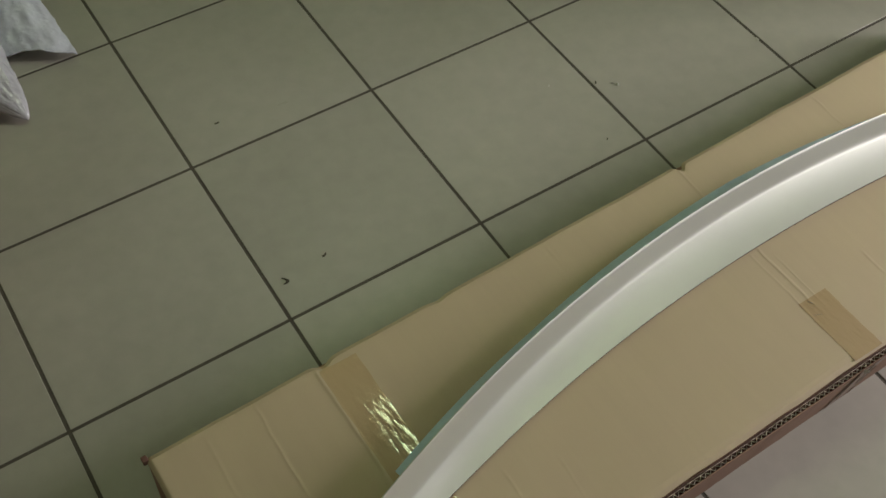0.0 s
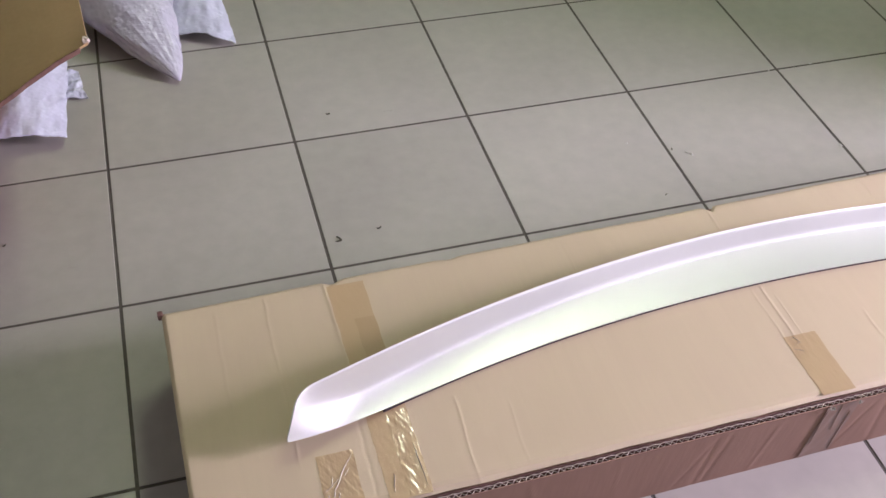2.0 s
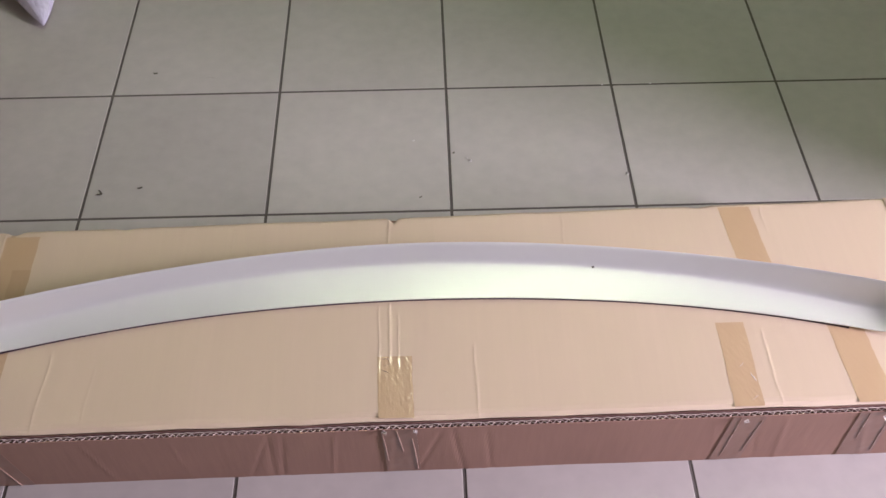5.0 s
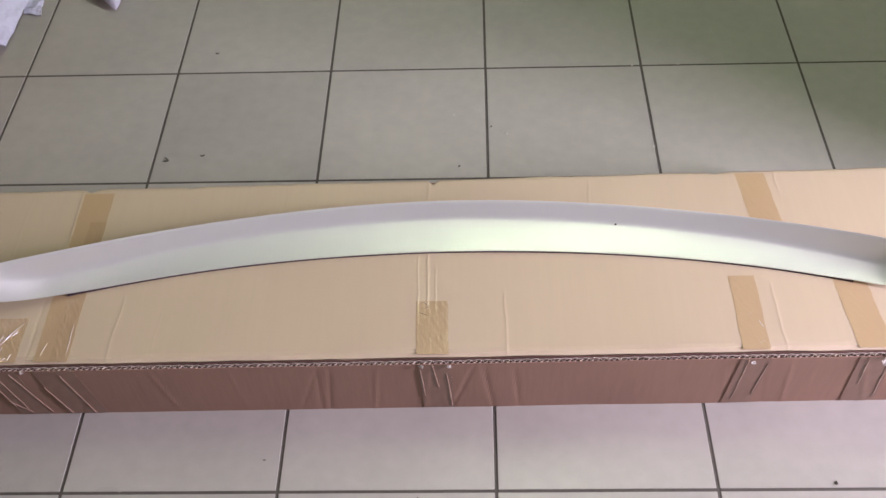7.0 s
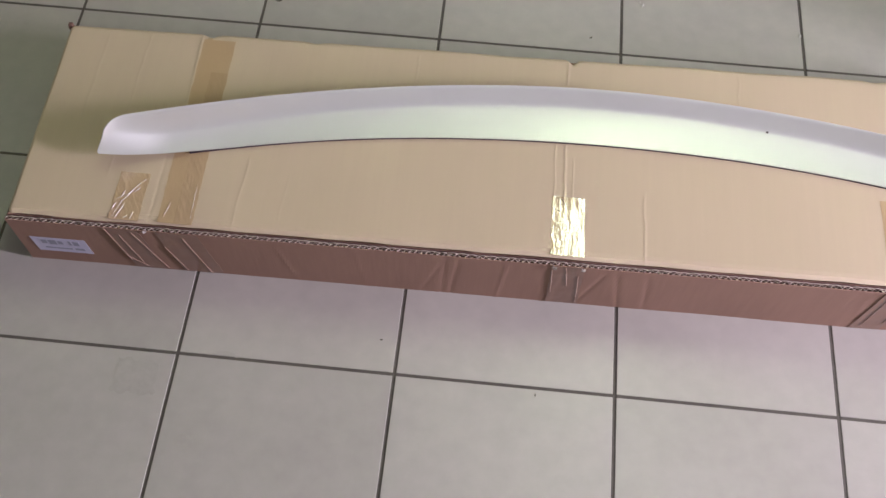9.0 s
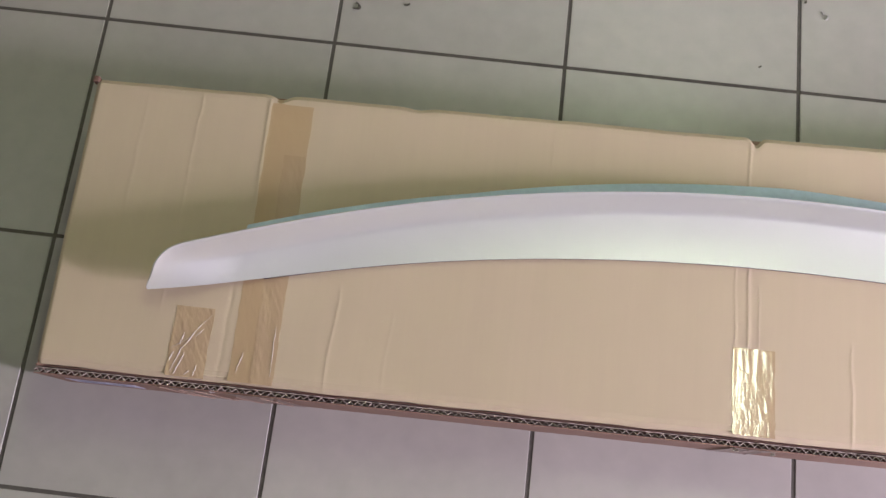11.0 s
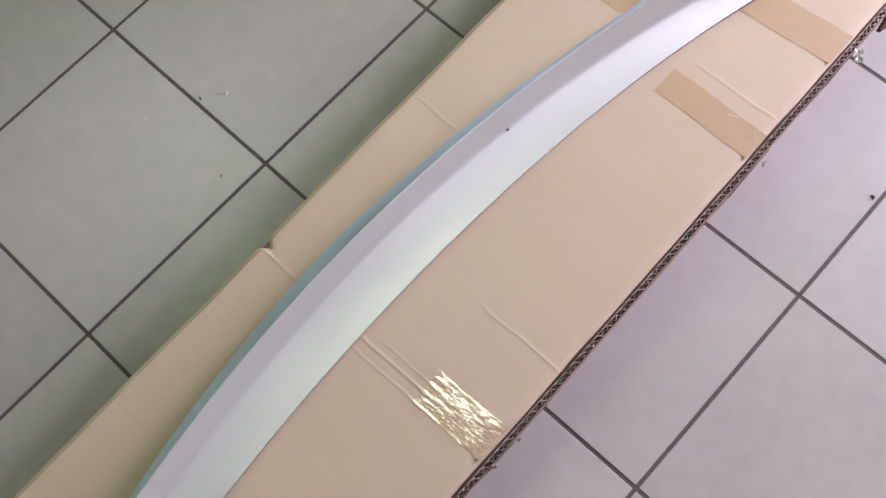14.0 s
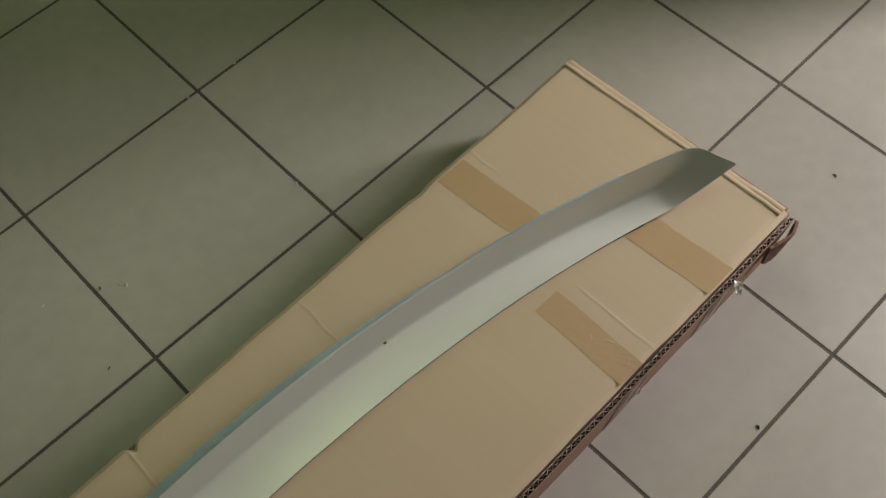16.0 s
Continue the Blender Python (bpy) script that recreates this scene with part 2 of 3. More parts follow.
def top_z(x, y):
    z = TOP + 0.0012 * fbm(x * 3, y * 3) + 0.0003 * fbm(x * 14, y * 9)
    for cx, ya, yb, h, w in CREASES:
        if abs(x - cx) < 4 * w:
            along = min(1, max(0, (ya - y) / 0.012 + 0.5)) * min(1, max(0, (y - yb) / 0.03 + 0.5))
            z += 0.65 * h * along * bump_line(x - cx - 0.004 * fbm(y * 12, cx * 9), w)
    return z


def notch(x):
    """How far the back rim steps in where the flaps meet."""
    return 0.006 * bump_line(x + 0.626, 0.010) + 0.009 * bump_line(x + 0.089, 0.006) + 0.003 * bump_line(x + 0.47, 0.012) + 0.003 * bump_line(x - 0.35, 0.015)


def top_at(u, v):
    a, b = FL.lerp(FR, u), BL.lerp(BR, u)
    b = b - Vector((0, notch(b.x) + 0.0015 * fbm(b.x * 9, 2.0)))
    a = a + Vector((0, 0.0012 * fbm(a.x * 12, 5.0)))
    p = a.lerp(b, v)
    roll = 0.004 * (max(0, (0.03 - v) / 0.03) ** 2 + max(0, (v - 0.975) / 0.025) ** 2 + max(0, (0.004 - u) / 0.004) ** 2)
    return Vector((p.x, p.y, top_z(p.x, p.y) - roll))


carton = base("cardboard_box", (-0.1, -0.3, 0), "long closed brown cardboard box sealed with parcel tape", "cardboard box")
part("top_panel", sheet(top_at, 1000, 60, 0.008), CARD, carton, smooth=False)


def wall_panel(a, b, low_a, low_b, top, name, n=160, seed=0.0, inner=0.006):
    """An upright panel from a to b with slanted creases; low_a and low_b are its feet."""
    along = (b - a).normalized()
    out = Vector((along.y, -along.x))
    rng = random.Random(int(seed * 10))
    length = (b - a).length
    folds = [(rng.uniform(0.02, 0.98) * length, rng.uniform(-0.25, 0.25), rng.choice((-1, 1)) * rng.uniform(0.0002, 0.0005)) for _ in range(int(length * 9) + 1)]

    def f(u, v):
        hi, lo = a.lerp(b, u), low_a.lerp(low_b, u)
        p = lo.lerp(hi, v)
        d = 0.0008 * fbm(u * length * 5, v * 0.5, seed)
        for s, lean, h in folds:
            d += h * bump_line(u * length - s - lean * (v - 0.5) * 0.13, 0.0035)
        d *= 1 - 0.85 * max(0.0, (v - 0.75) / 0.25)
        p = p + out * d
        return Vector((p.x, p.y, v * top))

    part(name, sheet(f, n, 12, inner), CARD_SHADED, carton)
    return f


LIP = 0.1250   # height of the front panel's cut edge
front_a, front_b = Vector((-0.834, -0.4855)), Vector((0.645, -0.470))
foot_a, foot_b = Vector((-0.842, -0.474)), Vector((0.636, -0.459))
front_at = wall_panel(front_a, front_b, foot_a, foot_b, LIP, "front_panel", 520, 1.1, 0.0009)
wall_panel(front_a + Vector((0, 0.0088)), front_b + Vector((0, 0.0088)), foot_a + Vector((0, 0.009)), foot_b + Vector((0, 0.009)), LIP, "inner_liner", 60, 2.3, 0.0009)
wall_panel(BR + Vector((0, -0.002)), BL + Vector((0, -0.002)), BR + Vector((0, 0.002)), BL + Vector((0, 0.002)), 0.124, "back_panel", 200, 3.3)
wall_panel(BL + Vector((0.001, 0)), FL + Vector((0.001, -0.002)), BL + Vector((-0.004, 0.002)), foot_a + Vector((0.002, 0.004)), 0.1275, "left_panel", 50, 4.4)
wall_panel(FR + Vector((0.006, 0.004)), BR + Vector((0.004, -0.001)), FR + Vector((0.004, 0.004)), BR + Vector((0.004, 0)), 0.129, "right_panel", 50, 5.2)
part("bottom_panel", box_bm((-0.828, -0.45, 0.001), (0.628, -0.15, 0.007)), CARD_INSIDE, carton)

# fluting in the cut edge of the front panel
waves = 196
# the lower flutes are a dark copy that paints the shade in the hollows
for name, mat, up, down, words in (("corrugated_edge", CUT, 0.0, 0.0011, "pale fluted cut edge of cardboard"), ("flute_core", TORN_SHADED, 0.0011, 0.0065, "flutes of the board, painted dark for the shade inside")):
    bm = bmesh.new()
    for layer, size in ((0.0034, 0.0018), (0.0062, 0.0)):
        last = None
        for i in range(waves * 4 + 1):
            u = i / (waves * 4)
            p = front_a.lerp(front_b, u)
            s = (0, 1, 0, -1)[i % 4] * size
            y, top = p.y + layer + s, LIP + 0.0007 * math.sin(i * 0.9 + layer * 700) - 0.002 * max(0, fbm(u * 60, layer * 300))
            row = [bm.verts.new((p.x, y - 0.00028, top - up)), bm.verts.new((p.x, y + 0.00028, top - up)), bm.verts.new((p.x, y + 0.00028, top - down)), bm.verts.new((p.x, y - 0.00028, top - down))]
            if last:
                for k in range(4):
                    bm.faces.new((last[k], row[k], row[(k + 1) % 4], last[(k + 1) % 4]))
            last = row
    part(name, bm, mat, carton, words)
# folded-down rim of the top panel behind the cut edge, its shade painted dark
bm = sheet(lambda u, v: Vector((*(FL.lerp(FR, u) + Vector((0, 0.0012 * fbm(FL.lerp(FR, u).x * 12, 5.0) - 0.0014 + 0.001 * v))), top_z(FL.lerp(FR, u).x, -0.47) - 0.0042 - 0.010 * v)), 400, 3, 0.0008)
part("folded_rim", bm, TORN_SHADED, carton, "fold under the lid, painted dark as shade")
# double lip of folded board along the right end
for x, z, w in ((0.6325, 0.1315, 0.004), (0.6400, 0.1298, 0.006)):
    part("end_lip", sheet(lambda u, v: Vector((x - 0.008 * u + w * (v - 0.5) + 0.0012 * fbm(u * 8, x * 50), -0.455 + 0.335 * u, z - 0.0006 + 0.0006 * math.sin(math.pi * v) + 0.0009 * fbm(u * 9, x * 90))), 60, 4, 0.002), CARD, carton)
part("torn_corner", box_bm((-0.8425, -0.1505, 0.122), (-0.836, -0.143, 0.1318), 0.0015), TORN_SHADED, carton, "dark crushed corner of the lid")


def torn_flap(u, v):
    """The end of the front liner, torn loose and bulging out at the corner."""
    x = 0.592 + 0.058 * u
    k = (x - front_a.x) / (front_b.x - front_a.x)
    p = foot_a.lerp(foot_b, k).lerp(front_a.lerp(front_b, k), 0.9)
    out = 0.0015 + 0.007 * math.sin(math.pi * u ** 1.6)
    return Vector((x, p.y - out * (1 - 0.55 * v) + 0.001 * fbm(u * 7, v * 5), 0.1185 - 0.004 * u - (0.025 + 0.022 * math.sin(math.pi * min(1.0, 0.15 + u))) * v + 0.002 * fbm(u * 9, 1.0)))


part("torn_tab", sheet(torn_flap, 24, 12, 0.004), TORN_SHADED, carton, "dark torn cardboard tab", smooth=True)


def tape_scrap(x, y, z, size, turn, seed):
    """A crumpled end of clear tape that sticks out over the cut edge."""
    def f(u, v):
        a = radians(turn)
        dx, dy = (u - 0.5) * size, (v - 0.5) * size * 0.55
        return Vector((x + dx * math.cos(a) - dy * math.sin(a), y + dx * math.sin(a) + dy * math.cos(a),
                       z + 0.004 * fbm(u * 3 + seed, v * 3) + 0.006 * abs(v - 0.5)))
    part("tape_scrap", sheet(f, 8, 6, 0.0004), CLEAR, carton, "crumpled shiny clear tape end")


for x, y, z, size, turn, seed in ((0.522, -0.479, 0.1240, 0.017, 35, 1), (-0.062, -0.481, 0.1225, 0.005, 10, 3),
                                  (-0.10, -0.481, 0.1225, 0.006, -30, 4), (-0.645, -0.484, 0.1225, 0.005, 20, 5), (0.345, -0.480, 0.1225, 0.006, 15, 7)):
    tape_scrap(x, y, z, size, turn, seed)


def tape_top(xa, xb, ya, yb, mat, label="", shear=0.0, lift=0.00014, crinkle=0.0, rolled=0.0):
    def f(u, v):
        y = ya + (yb - ya) * v
        x = xa + (xb - xa) * u + shear * v + (0.0012 * fbm(y * 40, xa * 7) if u in (0, 1) else 0)
        k = crinkle * (0.5 * fbm(x * 90, y * 45) + abs(fbm(x * 130 + y * 60, y * 30, 4)))
        over = rolled * max(0.0, (y + 0.156) / 0.0085)   # rolled over the rim
        return Vector((x + 0.004 * over * over * (1 - u), y, top_z(x, y) + lift + k - 0.004 * over * over))
    return part("tape", sheet(f, 40, 90, 0.00008), mat, carton, label, smooth=True)


def on_front(x, height, off):
    """A point of the front panel at x and at a share of its height, set off outward."""
    p = front_at((x - front_a.x) / (front_b.x - front_a.x), height)
    return Vector((x, p.y - off, p.z))


def tape_front(xa, xb, mat, lean=0.0, crinkle=0.0004):
    def f(u, v):
        x = xa + (xb - xa) * u + lean * v
        d = 0.0004 + crinkle * (0.5 + 0.5 * fbm(x * 80, v * 5) + abs(fbm(x * 60 + v * 6, v * 4, 2)))
        return on_front(x, 1 - v * 0.985, d)
    return part("tape", sheet(f, 16, 26, 0.0002), mat, carton, smooth=True)


tape_top(-0.634, -0.587, -0.1475, -0.472, TAPE, shear=0.005, crinkle=0.0001, rolled=1.0)
# extra glossy layer, added to keep the lamp's glare on the right half
tape_top(-0.611, -0.586, -0.215, -0.471, TAPE_STREAKED, "crinkled glossy strip added to hold the glare on the tape", shear=0.004, lift=0.00025, crinkle=0.0003)
tape_top(-0.696, -0.655, -0.398, -0.473, TAPE_STREAKED, "crinkled clear brown tape", crinkle=0.0003)
tape_top(-0.109, -0.065, -0.375, -0.466, TAPE_STREAKED, shear=0.003, crinkle=0.0001)
tape_top(0.334, 0.371, -0.335, -0.463, TAPE, shear=-0.002, crinkle=0.0001)
tape_top(0.379, 0.424, -0.130, -0.262, TAPE, shear=0.010, crinkle=0.0001)
tape_top(0.478, 0.524, -0.330, -0.461, TAPE, shear=0.010, crinkle=0.0001)
for xa, xb, mat, lean in ((-0.700, -0.655, TAPE_SHADED, 0.012), (-0.632, -0.575, TAPE_SHADED, 0.014), (-0.104, -0.060, TAPE_SHADED, 0.003),
                          (0.330, 0.372, TAPE_SHADED, -0.006), (0.488, 0.535, TAPE_SHADED, 0.006)):
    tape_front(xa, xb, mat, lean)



def crinkle(points, xa, xb, ya, yb, width=0.0009, high=0.0011):
    """A raised wrinkle in a tape, its glint painted white, along points given across and along that tape."""
    bm, last = bmesh.new(), None
    fine = []
    for (a, b), (c, d) in zip(points, points[1:]):
        fine += [(a + (c - a) * k / 6, b + (d - b) * k / 6) for k in range(6)]
    fine.append(points[-1])
    for i, (u, v) in enumerate(fine):
        x, y = xa + (xb - xa) * u + 0.0008 * fbm(i * 0.7, u), ya + (yb - ya) * v
        k = math.sin(math.pi * (i + 0.4) / (len(fine) - 0.2)) * (0.7 + 0.5 * fbm(i * 0.9, 3 * v))
        z = top_z(x, y) + 0.0004
        w = width * max(0.25, k)
        row = [bm.verts.new((x - w, y - w * 0.3, z)), bm.verts.new((x, y, z + high * max(0.2, k))), bm.verts.new((x + w, y + w * 0.3, z))]
        if last:
            for n in range(3):
                bm.faces.new((last[n], row[n], row[(n + 1) % 3], last[(n + 1) % 3]))
        last = row
    part("wrinkle", bm, CLEAR, carton, "wrinkle in the tape, its glint painted white")


for line in (((0.12, 0.95), (0.30, 0.62), (0.62, 0.32), (0.95, 0.08)), ((0.25, 0.55), (0.32, 0.38)), ((0.02, 0.62), (0.28, 0.52), (0.5, 0.42)), ((0.22, 0.98), (0.42, 0.66)),
             ((0.62, 0.42), (0.80, 0.30)), ((0.72, 0.97), (0.78, 0.82)), ((0.5, 0.97), (0.62, 0.9)), ((0.05, 0.80), (0.12, 0.66))):
    crinkle(line, -0.696, -0.655, -0.398, -0.473)
for line in (((0.92, 0.80), (0.97, 0.97)), ((0.15, 0.97), (0.25, 0.9))):
    crinkle(line, -0.629, -0.585, -0.154, -0.472, 0.0006)
for line in (((0.12, 0.06), (0.30, 0.03), (0.42, 0.16)), ((0.2, 0.16), (0.45, 0.11)), ((0.1, 0.22), (0.38, 0.28))):
    crinkle(line, -0.109, -0.065, -0.375, -0.466, 0.0005, 0.0006)
for line in (((0.45, 0.55), (0.62, 0.50)), ((0.75, 0.62), (0.9, 0.72)), ((0.6, 0.93), (0.85, 0.88))):
    crinkle(line, 0.334, 0.371, -0.335, -0.463, 0.0011, 0.0004)


def front_wrinkle(xa, xb, va, vb, width=0.0011):
    """A pale crease in the tape on the front panel, from the top edge (0) to the foot (1)."""
    def f(u, v):
        w = va + (vb - va) * v
        x = xa + (xb - xa) * v + (u - 0.5) * width * (0.5 + math.sin(math.pi * v)) + 0.0006 * fbm(v * 5, xa * 40)
        return on_front(x, max(0.01, 1 - w * 0.985), 0.0011 + 0.0005 * math.sin(math.pi * u))
    part("wrinkle", sheet(f, 4, 20, 0.0003), TAPE_CREASE, carton, "pale crease in the front tape")


for xa, xb, va, vb in ((-0.700, -0.688, 0.0, 0.8), (-0.684, -0.672, 0.15, 0.85), (-0.664, -0.640, 0.05, 0.95), (-0.628, -0.612, 0.35, 0.98), (-0.596, -0.578, 0.1, 1.0), (-0.69, -0.668, 0.7, 0.95),
                       (-0.102, -0.098, 0.1, 0.7), (-0.085, -0.078, 0.0, 0.5), (-0.066, -0.060, 0.2, 0.95), (0.340, 0.337, 0.0, 0.9), (0.368, 0.362, 0.1, 0.8),
                       (0.500, 0.506, 0.0, 0.6), (0.53, 0.536, 0.1, 0.9)):
    front_wrinkle(xa, xb, va, vb)

# shipping label with unreadable print as bars
def label_quad(xa, xb, za, zb, off):
    def f(u, v):
        return on_front(xa + (xb - xa) * u, (za + (zb - za) * v) / LIP, off)
    return sheet(f, 12, 6, 0.0003)


label = part("shipping_label", label_quad(-0.819, -0.742, 0.032, 0.076, 0.0006), LABEL, carton, "white paper label with grey print")
for xa, xb, za, zb in ((-0.806, -0.798, 0.058, 0.069), (-0.796, -0.785, 0.056, 0.070), (-0.783, -0.776, 0.058, 0.068), (-0.768, -0.764, 0.057, 0.070),
                       (-0.762, -0.753, 0.057, 0.069), (-0.806, -0.768, 0.043, 0.047), (-0.764, -0.750, 0.042, 0.048)):
    part("print_bar", label_quad(xa, xb, za, zb, 0.0012), INK, label)

# ---- the spoiler on the carton ----
CX, HALF = -0.052, 0.672


def section(s):
    """Front edge, crest and rear foot of the spoiler at s from -1 to 1."""
    d = abs(s) * HALF
    yaw = 0.006 * s
    low_y = -0.287 - 0.195 * d * d - 0.11 * d ** 4 + yaw
    lift = max(0.0, (d - 0.50) / 0.172)
    turned = max(0.0, (d - 0.592) / 0.08)   # the ends turn up, more so by the window
    low_z = TOP + 0.0060 + (0.007 * lift ** 1.6 + 0.036 * turned ** 1.4 if s > 0 else 0.013 * lift ** 1.6 + 0.010 * turned ** 2)
    wide = 0.068 - 0.080 * d * d
    tip = max(0.0, (d - 0.632) / 0.04)
    wide -= 0.009 * tip ** 2.5
    top_h = 0.1725 + 0.030 * (d / HALF) ** 3 - 0.009 * tip ** 2.5 + 0.001 * math.cos(d * 9)
    crest_y = low_y + wide
    if s > 0:   # the end by the window lies a little askew
        low_y += 0.004 * s ** 3
        crest_y += 0.009 * s * s
        top_h -= 0.005 * s * s
    else:
        low_y += 0.012 * s ** 8
        crest_y += 0.008 * s ** 8
        top_h -= 0.003 * s * s
    rear = max(0.029 - 0.023 * d, 0.011 * (1 - max(0.0, (d - 0.5) / 0.12)))
    return low_y, low_z, crest_y, top_h, max(rear, 0.0008)


def profile(s, steps=60):
    """Rise of the blade from front edge to crest: a hollow face, a soft crease and an upright lip with a rounded top."""
    crease, soft = 0.785 - 0.09 * abs(s) ** 1.3, 0.06 + 0.10 * abs(s) ** 1.5
    rise = [0.0]
    for i in range(steps):
        y = (i + 0.5) / steps
        k = min(1.0, max(0.0, (y - crease) / soft * 0.5 + 0.5))
        k = k * k * (3 - 2 * k)
        slope = (0.24 + 0.46 * (y / crease) ** 1.5) * (1 - k) + 3.0 * k
        slope *= 1 - 0.85 * max(0.0, (y - 0.93) / 0.07) ** 1.5
        rise.append(rise[-1] + slope / steps)
    return [r / rise[-1] for r in rise]


RISE = {}


def spoiler_face(u, v):
    s = u * 2 - 1
    ly, lz, cy, cz, rear = section(s)
    key = round(abs(s), 3)
    if key not in RISE:
        RISE[key] = profile(key)
    fy = v
    k = v * 60
    i = min(int(k), 59)
    fz = RISE[key][i] + (RISE[key][i + 1] - RISE[key][i]) * (k - i)
    bend = max(0.0, (abs(s) - 0.86) / 0.14)
    bend = bend * bend * (3 - 2 * bend)
    fz += (fy ** 0.9 - fz) * bend * 0.85
    end = max(0.0, (abs(s) - 0.93) / 0.07) ** 2
    x = CX + s * HALF - math.copysign(0.014 * fy * end, s)
    x -= math.copysign(0.002 * max(0.0, 1 - fy / 0.12) ** 2 * end, s)
    return Vector((x, ly + (cy - ly) * fy, lz + (cz - lz) * fz))


spoiler = base("car_spoiler", (CX, -0.25, TOP), "long curved silvery white car spoiler lying on the box", "car spoiler")
part("blade", sheet(spoiler_face, 240, 60, 0.0018), PRIMER, spoiler, smooth=True)


def spoiler_back(u, v):
    s = (u * 2 - 1) * 0.86
    ly, lz, cy, cz, rear = section(s)
    foot = TOP + 0.002 + 0.9 * max(0, abs(s) * HALF - 0.35) * 0.15
    foot = min(foot, cz - 0.004) if rear > 0.001 else cz - 0.006
    k = v ** 0.8
    return Vector((CX + s * HALF, cy - 0.0005 + rear * (0.25 * v + 0.75 * v * v if v < 1 else 1), cz - 0.0058 - (cz - 0.0050 - foot) * k))


part("rear_face", sheet(spoiler_back, 200, 8, 0.0022), REAR, spoiler, "pale blue rear face", smooth=True)
# dark strip added in the gap below the blade to draw its shade
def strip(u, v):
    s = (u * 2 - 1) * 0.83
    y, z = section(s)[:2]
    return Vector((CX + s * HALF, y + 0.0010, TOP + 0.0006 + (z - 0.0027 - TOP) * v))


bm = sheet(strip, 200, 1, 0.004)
part("foam_strip", bm, GAP_SHADE, spoiler, "thin dark strip put in as shade under the front edge")
bm = bmesh.new()
bmesh.ops.create_uvsphere(bm, u_segments=10, v_segments=6, radius=0.0021, matrix=Matrix.Translation(min((spoiler_face((0.182 - CX) / HALF / 2 + 0.5, k / 200) for k in range(201)), key=lambda p: abs(p.y + 0.2485))) @ Matrix.Diagonal((1, 1, 0.4, 1)))
part("dot", bm, DIRT, spoiler, "small black dot")


# ---- other cartons ----
def open_carton():
    """The open carton of which a flap and a rim come into view."""
    b = base("open_cardboard_box", (-1.36, 0.35, 0), "open brown cardboard box with flaps spread outward", "cardboard box")
    bm = bmesh.new()
    x0, x1, y0, y1, h, w = -1.60, -1.14, 0.13, 0.62, 0.26, 0.006
    for lo, hi in (((x0, y0, 0), (x1, y0 + w, h)), ((x0, y1 - w, 0), (x1, y1, h)), ((x0, y0 + w, 0), (x0 + w, y1 - w, h)), ((x1 - w, y0 + w, 0), (x1, y1 - w, h)),
                   ((x0 + w, y0 + w, 0), (x1 - w, y1 - w, w))):
        box_bm(lo, hi, bm=bm)
    part("body", bm, CARD_SHADED, b)
    hinge_a, hinge_b = Vector((-1.03, 0.105, 0.26)), Vector((-1.16, 0.62, 0.26))
    tip_a, tip_b = Vector((-0.873, 0.18, 0.315)), Vector((-0.905, 0.62, 0.315))

    def flap(u, v):
        p = hinge_a.lerp(hinge_b, v).lerp(tip_a.lerp(tip_b, v), u)
        return p + Vector((0, 0.002 * fbm(u * 6, 2) * (v < 0.01), 0.006 * math.sin(math.pi * u) + 0.002 * fbm(p.x * 8, p.y * 8)))
    part("side_flap", sheet(flap, 24, 40, 0.0035), CARD_INSIDE, b, "olive brown inner side of a flap")
    part("flap_edge", sheet(lambda u, v: flap(u * 0.93, 0.0) + Vector((0, -0.0016 - 0.0015 * abs(fbm(u * 14, 3)), 0.0005 - 0.007 * v)), 30, 2, 0.001), TORN_SHADED, b, "dark ragged cut edge of the flap")
    part("torn_tip", sheet(lambda u, v: tip_a + Vector((-0.006 + 0.007 * u, 0.0 + 0.013 * v, 0.001 + 0.002 * fbm(u * 3, v * 4))), 5, 6, 0.006), CUT, b, "pale torn corner of the flap")
    part("inner_flap", sheet(lambda u, v: Vector((-1.138, 0.14, 0.259)).lerp(Vector((-1.17, 0.61, 0.259)), v).lerp(hinge_a.lerp(hinge_b, v), u), 8, 20, 0.005), CARD, b)
    part("front_flap", sheet(lambda u, v: Vector((-1.034, 0.102, 0.258)).lerp(Vector((-1.60, 0.115, 0.258)), u).lerp(Vector((-1.094, 0.128, 0.115)).lerp(Vector((-1.60, 0.128, 0.115)), u), v)
                             + Vector((0, -0.002 * fbm(u * 9, v * 4), 0)), 30, 8, 0.005), CARD_SHADED, b)


def closed_carton():
    b = base("cardboard_box", (1.2, 0.62, 0), "closed brown cardboard box with crushed lower corner", "cardboard box")

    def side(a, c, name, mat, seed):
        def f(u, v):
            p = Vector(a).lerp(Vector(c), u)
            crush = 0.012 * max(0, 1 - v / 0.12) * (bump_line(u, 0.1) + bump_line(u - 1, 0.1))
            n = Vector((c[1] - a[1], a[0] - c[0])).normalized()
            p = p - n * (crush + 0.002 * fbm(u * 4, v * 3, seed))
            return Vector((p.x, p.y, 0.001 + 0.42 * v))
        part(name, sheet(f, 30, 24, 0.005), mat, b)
    side((0.962, 0.376), (1.45, 0.376), "front_panel", CARD_SHADED, 1)
    side((1.45, 0.378), (1.45, 0.90), "right_panel", CARD_SHADED, 2)
    side((1.45, 0.90), (0.962, 0.90), "back_panel", CARD_SHADED, 3)
    side((0.962, 0.90), (0.962, 0.380), "left_panel", CARD_SHADED, 4)
    part("top_panel", box_bm((0.962, 0.378, 0.415), (1.448, 0.90, 0.423), 0.003), CARD, b)


open_carton()
closed_carton()


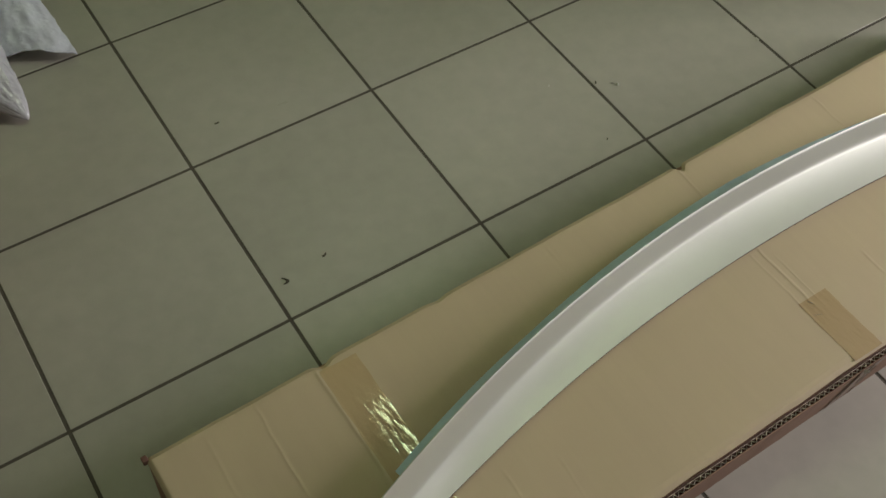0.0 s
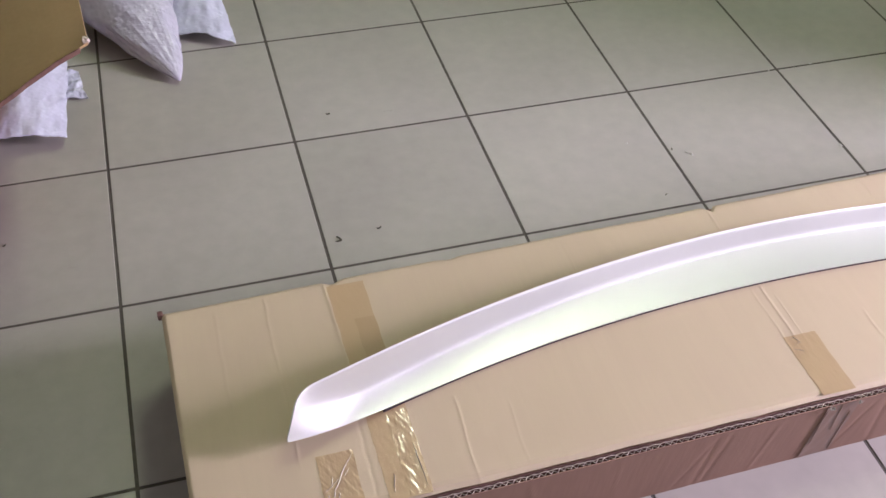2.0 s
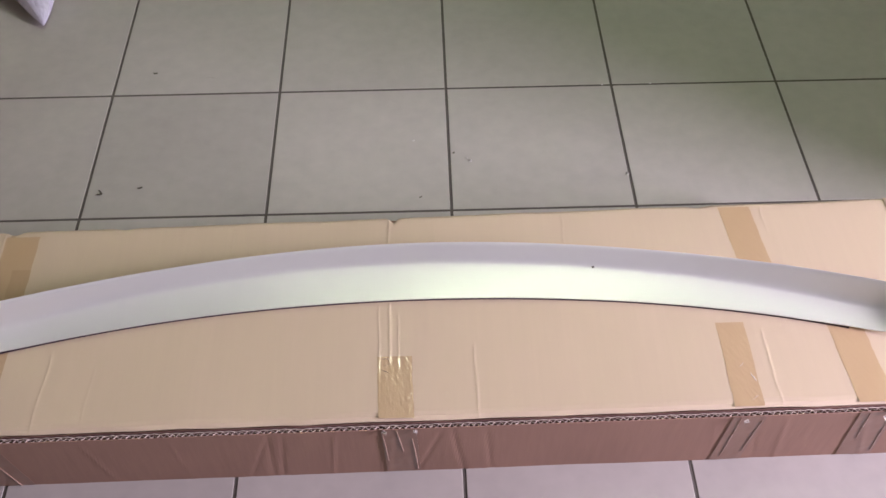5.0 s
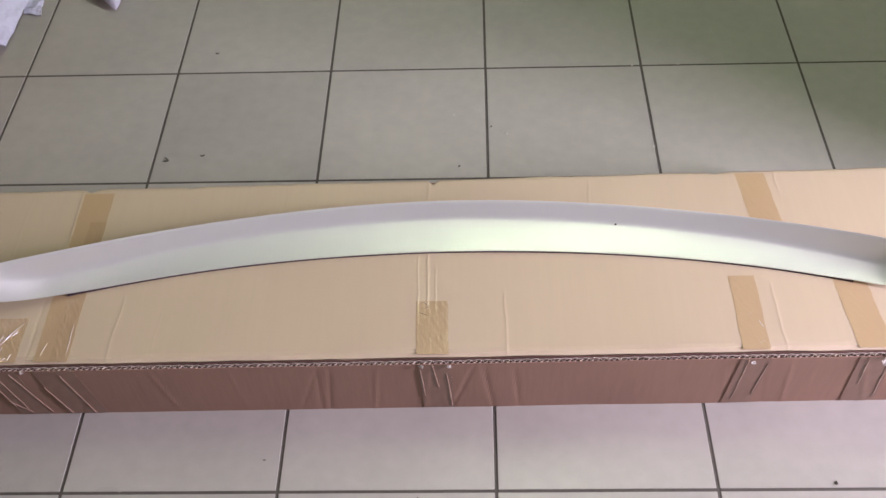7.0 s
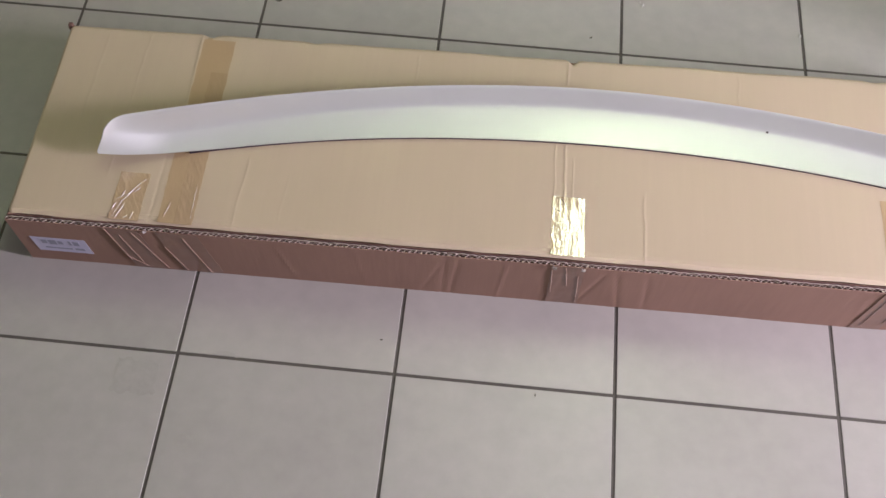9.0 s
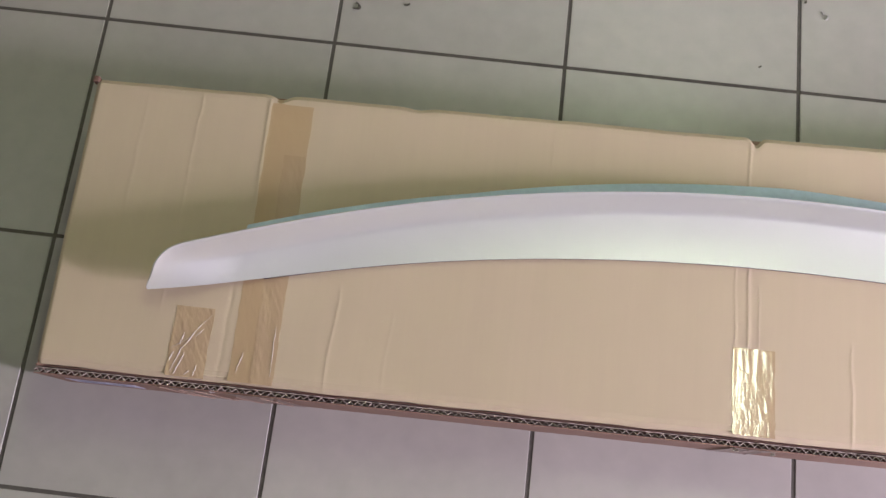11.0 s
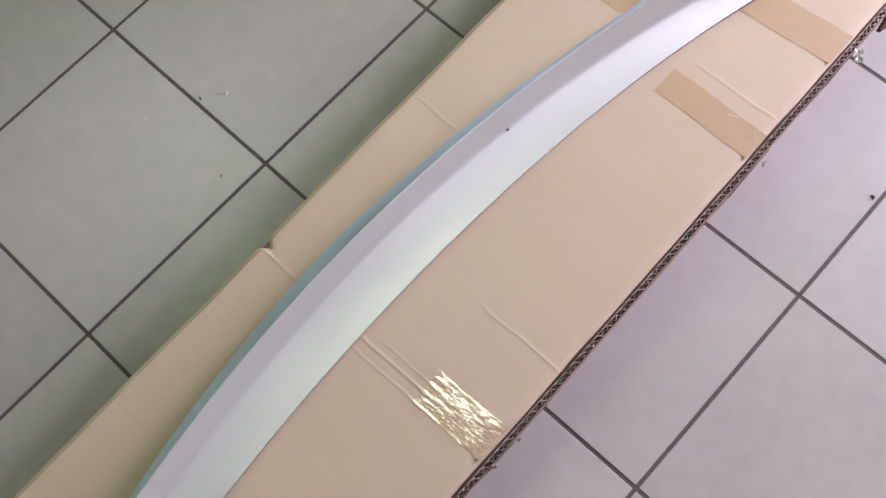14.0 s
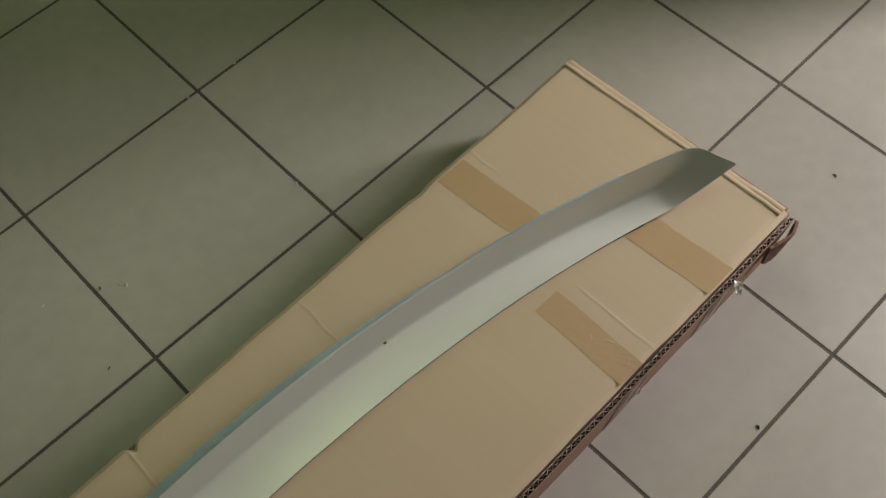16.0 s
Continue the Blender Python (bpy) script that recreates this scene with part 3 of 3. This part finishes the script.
# ---- bubble wrap ----
def wrapped_roll():
    """A long item in grey bubble wrap, twisted to a point at one end."""
    def f(u, v):
        y = 0.500 + 0.62 * u
        mid = -0.766 - 0.055 * min(1, u / 0.3) - 0.06 * u
        r = 0.001 + 0.081 * min(1, (u / 0.30)) ** 0.75
        a = 2 * math.pi * v
        k = 1 + 0.13 * fbm(math.cos(a) * 2 + u * 7, math.sin(a) * 2, u * 5) + 0.06 * abs(fbm(math.cos(a) * 5 + u * 30, math.sin(a) * 5, u * 18)) * max(0.25, 1 - u * 2.5)
        x, z = mid + r * 1.0 * k * math.cos(a), max(0.002, 0.008 + r * 0.62 + r * 0.62 * k * math.sin(a))
        return Vector((x, y, z))
    b = base("wrapped_parcel", (-0.83, 0.8, 0), "long item rolled in greyish crinkled bubble wrap", "parcel")
    for name, lo, hi, rows, words in (("twisted_end", 0.0, 0.2, 40, "crumpled shiny pointed end"), ("roll", 0.2, 1.0, 60, "")):
        bm = sheet(lambda u, v: f(lo + (hi - lo) * u, v), rows, 40)
        bmesh.ops.remove_doubles(bm, verts=bm.verts, dist=0.0008)
        part(name, bm, GREY_WRAP, b, words, smooth=name == "roll")


def wrap_sheet(name, corners, lift, mat, label, seed, wave=0.012):
    a, b, c, d = (Vector(p) for p in corners)

    def f(u, v):
        p = a.lerp(b, u).lerp(d.lerp(c, u), v)
        z = lift(u, v) + wave * 0.5 * (1 + fbm(p.x * 14, p.y * 14, seed)) + 0.003 * fbm(p.x * 60, p.y * 60, seed)
        return Vector((p.x + 0.004 * fbm(p.y * 30, seed), p.y + 0.004 * fbm(p.x * 30, seed + 2), max(0.003, z)))
    tagged(part(name, sheet(f, 36, 36, 0.0015), mat, smooth=True), label, "bubble wrap")


wrapped_roll()
wrap_sheet("bubble_wrap_sheet", ((-0.752, 0.640), (-0.654, 0.588), (-0.672, 0.98), (-0.80, 0.98)), lambda u, v: 0.05 * math.sin(math.pi * (0.15 + 0.7 * u)) * min(1, 0.35 + v), WRAP,
           "white bubble wrap sheet with a ragged end", 3.0, 0.008)
wrap_sheet("bubble_wrap_sheet", ((-1.10, 0.372), (-0.957, 0.372), (-0.935, 0.98), (-1.08, 0.98)), lambda u, v: 0.012 + 0.02 * math.sin(math.pi * u) + 0.02 * v, WRAP,
           "folded white bubble wrap beside the open box", 6.0, 0.010)
wrap_sheet("bubble_wrap_scrap", ((-0.962, 0.500), (-0.922, 0.490), (-0.935, 0.575), (-0.960, 0.585)), lambda u, v: 0.004, WRAP,
           "small loose scrap of white bubble wrap", 9.0, 0.004)


# ---- bits on the floor ----
def crumb(name, x, y, size, turn, mat, label, curl=0.0, seed=0):
    bm = bmesh.new()
    rng = random.Random(seed)
    n, last = 6, None
    for i in range(n + 1):
        s = i / n - 0.5
        a = curl * s
        w = size * 0.22 * (1 - 1.3 * s * s) * rng.uniform(0.7, 1.2)
        c = Vector((s * size * math.cos(a), s * size * math.sin(a) + curl * size * s * s, 0))
        row = [bm.verts.new(c + Vector((0, -w, 0.0004))), bm.verts.new(c + Vector((0, 0, 0.0014 + w * 0.6))), bm.verts.new(c + Vector((0, w, 0.0004)))]
        if last:
            for k in range(2):
                bm.faces.new((last[k], row[k], row[k + 1], last[k + 1]))
        last = row
    ob = tagged(part(name, bm, mat, smooth=True), label, "crumb", "bits on the floor")
    ob.matrix_world = pose(x, y, 0, 0, 0, turn)


for i, (x, y, size, turn, curl) in enumerate(((-0.513, 0.066, 0.008, 20, 0.3), (-0.575, 0.055, 0.012, 70, 1.1), (-0.532, 0.359, 0.007, 0, 0.2), (0.008, 0.132, 0.006, 60, 0.3),
                                              (0.823, -0.448, 0.006, 80, 0.4), (0.460, -0.592, 0.006, 70, 0.6), (0.172, 0.679, 0.008, 10, 0.3), (-0.05, 0.03, 0.005, 30, 0.2), (0.347, -0.802, 0.005, 70, 0.5), (-1.055, 0.162, 0.006, 50, 0.4), (-0.324, -0.551, 0.004, 10, 0.2), (-0.107, -0.611, 0.004, 80, 0.3))):
    crumb("crumb", x, y, size, turn, DIRT, "tiny dark dirt crumb on the tiles", curl, i)
for i, (x, y, size, turn) in enumerate(((0.036, 0.111, 0.007, 60), (0.030, 0.118, 0.005, 110), (0.297, 0.072, 0.008, 80), (-0.060, 0.164, 0.0050, 30), (0.283, 0.299, 0.0040, 10), (0.371, 0.300, 0.0050, 5))):
    crumb("flake", x, y, size, turn, FLAKE, "tiny white flake on the tiles", 0.4, 20 + i)
bm = sheet(lambda u, v: Vector((-0.649 + (u - 0.5) * 0.058 * (1 + 0.2 * fbm(v * 5, 1)), -0.640 + (v - 0.5) * 0.05 * (1 + 0.3 * fbm(u * 6, 2)), 0.0004)), 10, 10, 0.0002)
tagged(part("smear", bm, SMEAR), "dried greyish glue smear on a floor tile", "stain")

for x, y, w, h in ((-0.534, -0.595, 0.030, 0.006), (-0.563, -0.724, 0.022, 0.016), (-0.964, 0.093, 0.020, 0.003), (-1.032, -0.042, 0.026, 0.012), (-0.430, 0.344, 0.016, 0.004)):
    bm = sheet(lambda u, v: Vector((x + (u - 0.5) * w * (1 + 0.5 * fbm(v * 4, x * 9)), y + (v - 0.5) * h * (1 + 0.5 * fbm(u * 5, y * 9)) + 0.2 * h * math.sin(u * 4), 0.0003)), 12, 8, 0.0001)
    tagged(part("smudge", bm, SMEAR), "faint grey scuff mark on a floor tile", "stain", "bits on the floor")

# ---- floor tiles ----
bm = box_bm((0.0024, 0.0024, -0.006), (PITCH - 0.0024, PITCH - 0.0024, 0), 0.0005, 1)
tile_mesh = bpy.data.meshes.new("tile")
bm.to_mesh(tile_mesh)
bm.free()
tile_mesh.materials.append(TILE)
rng = random.Random(4)
rest = bmesh.new()
for i in range(round((X1 - X0) / PITCH)):
    for j in range(round((Y1 - Y0) / PITCH)):
        x, y = X0 + i * PITCH, Y0 + j * PITCH
        if x > CORNER_X - 0.01 and y > CORNER_Y - 0.01:
            continue
        if -1.6 < x < 1.6 and -1.6 < y < 2.2:
            tile = new("tile", tile_mesh)
            tile.parent = floor
            tile.location = (x, y, rng.uniform(-0.0003, 0))
        else:
            box_bm((x + 0.0027, y + 0.0027, -0.006), (x + PITCH - 0.0027, y + PITCH - 0.0027, 0), bm=rest)
tagged(part("outer_tiles", rest, TILE, floor), kind="stuff")
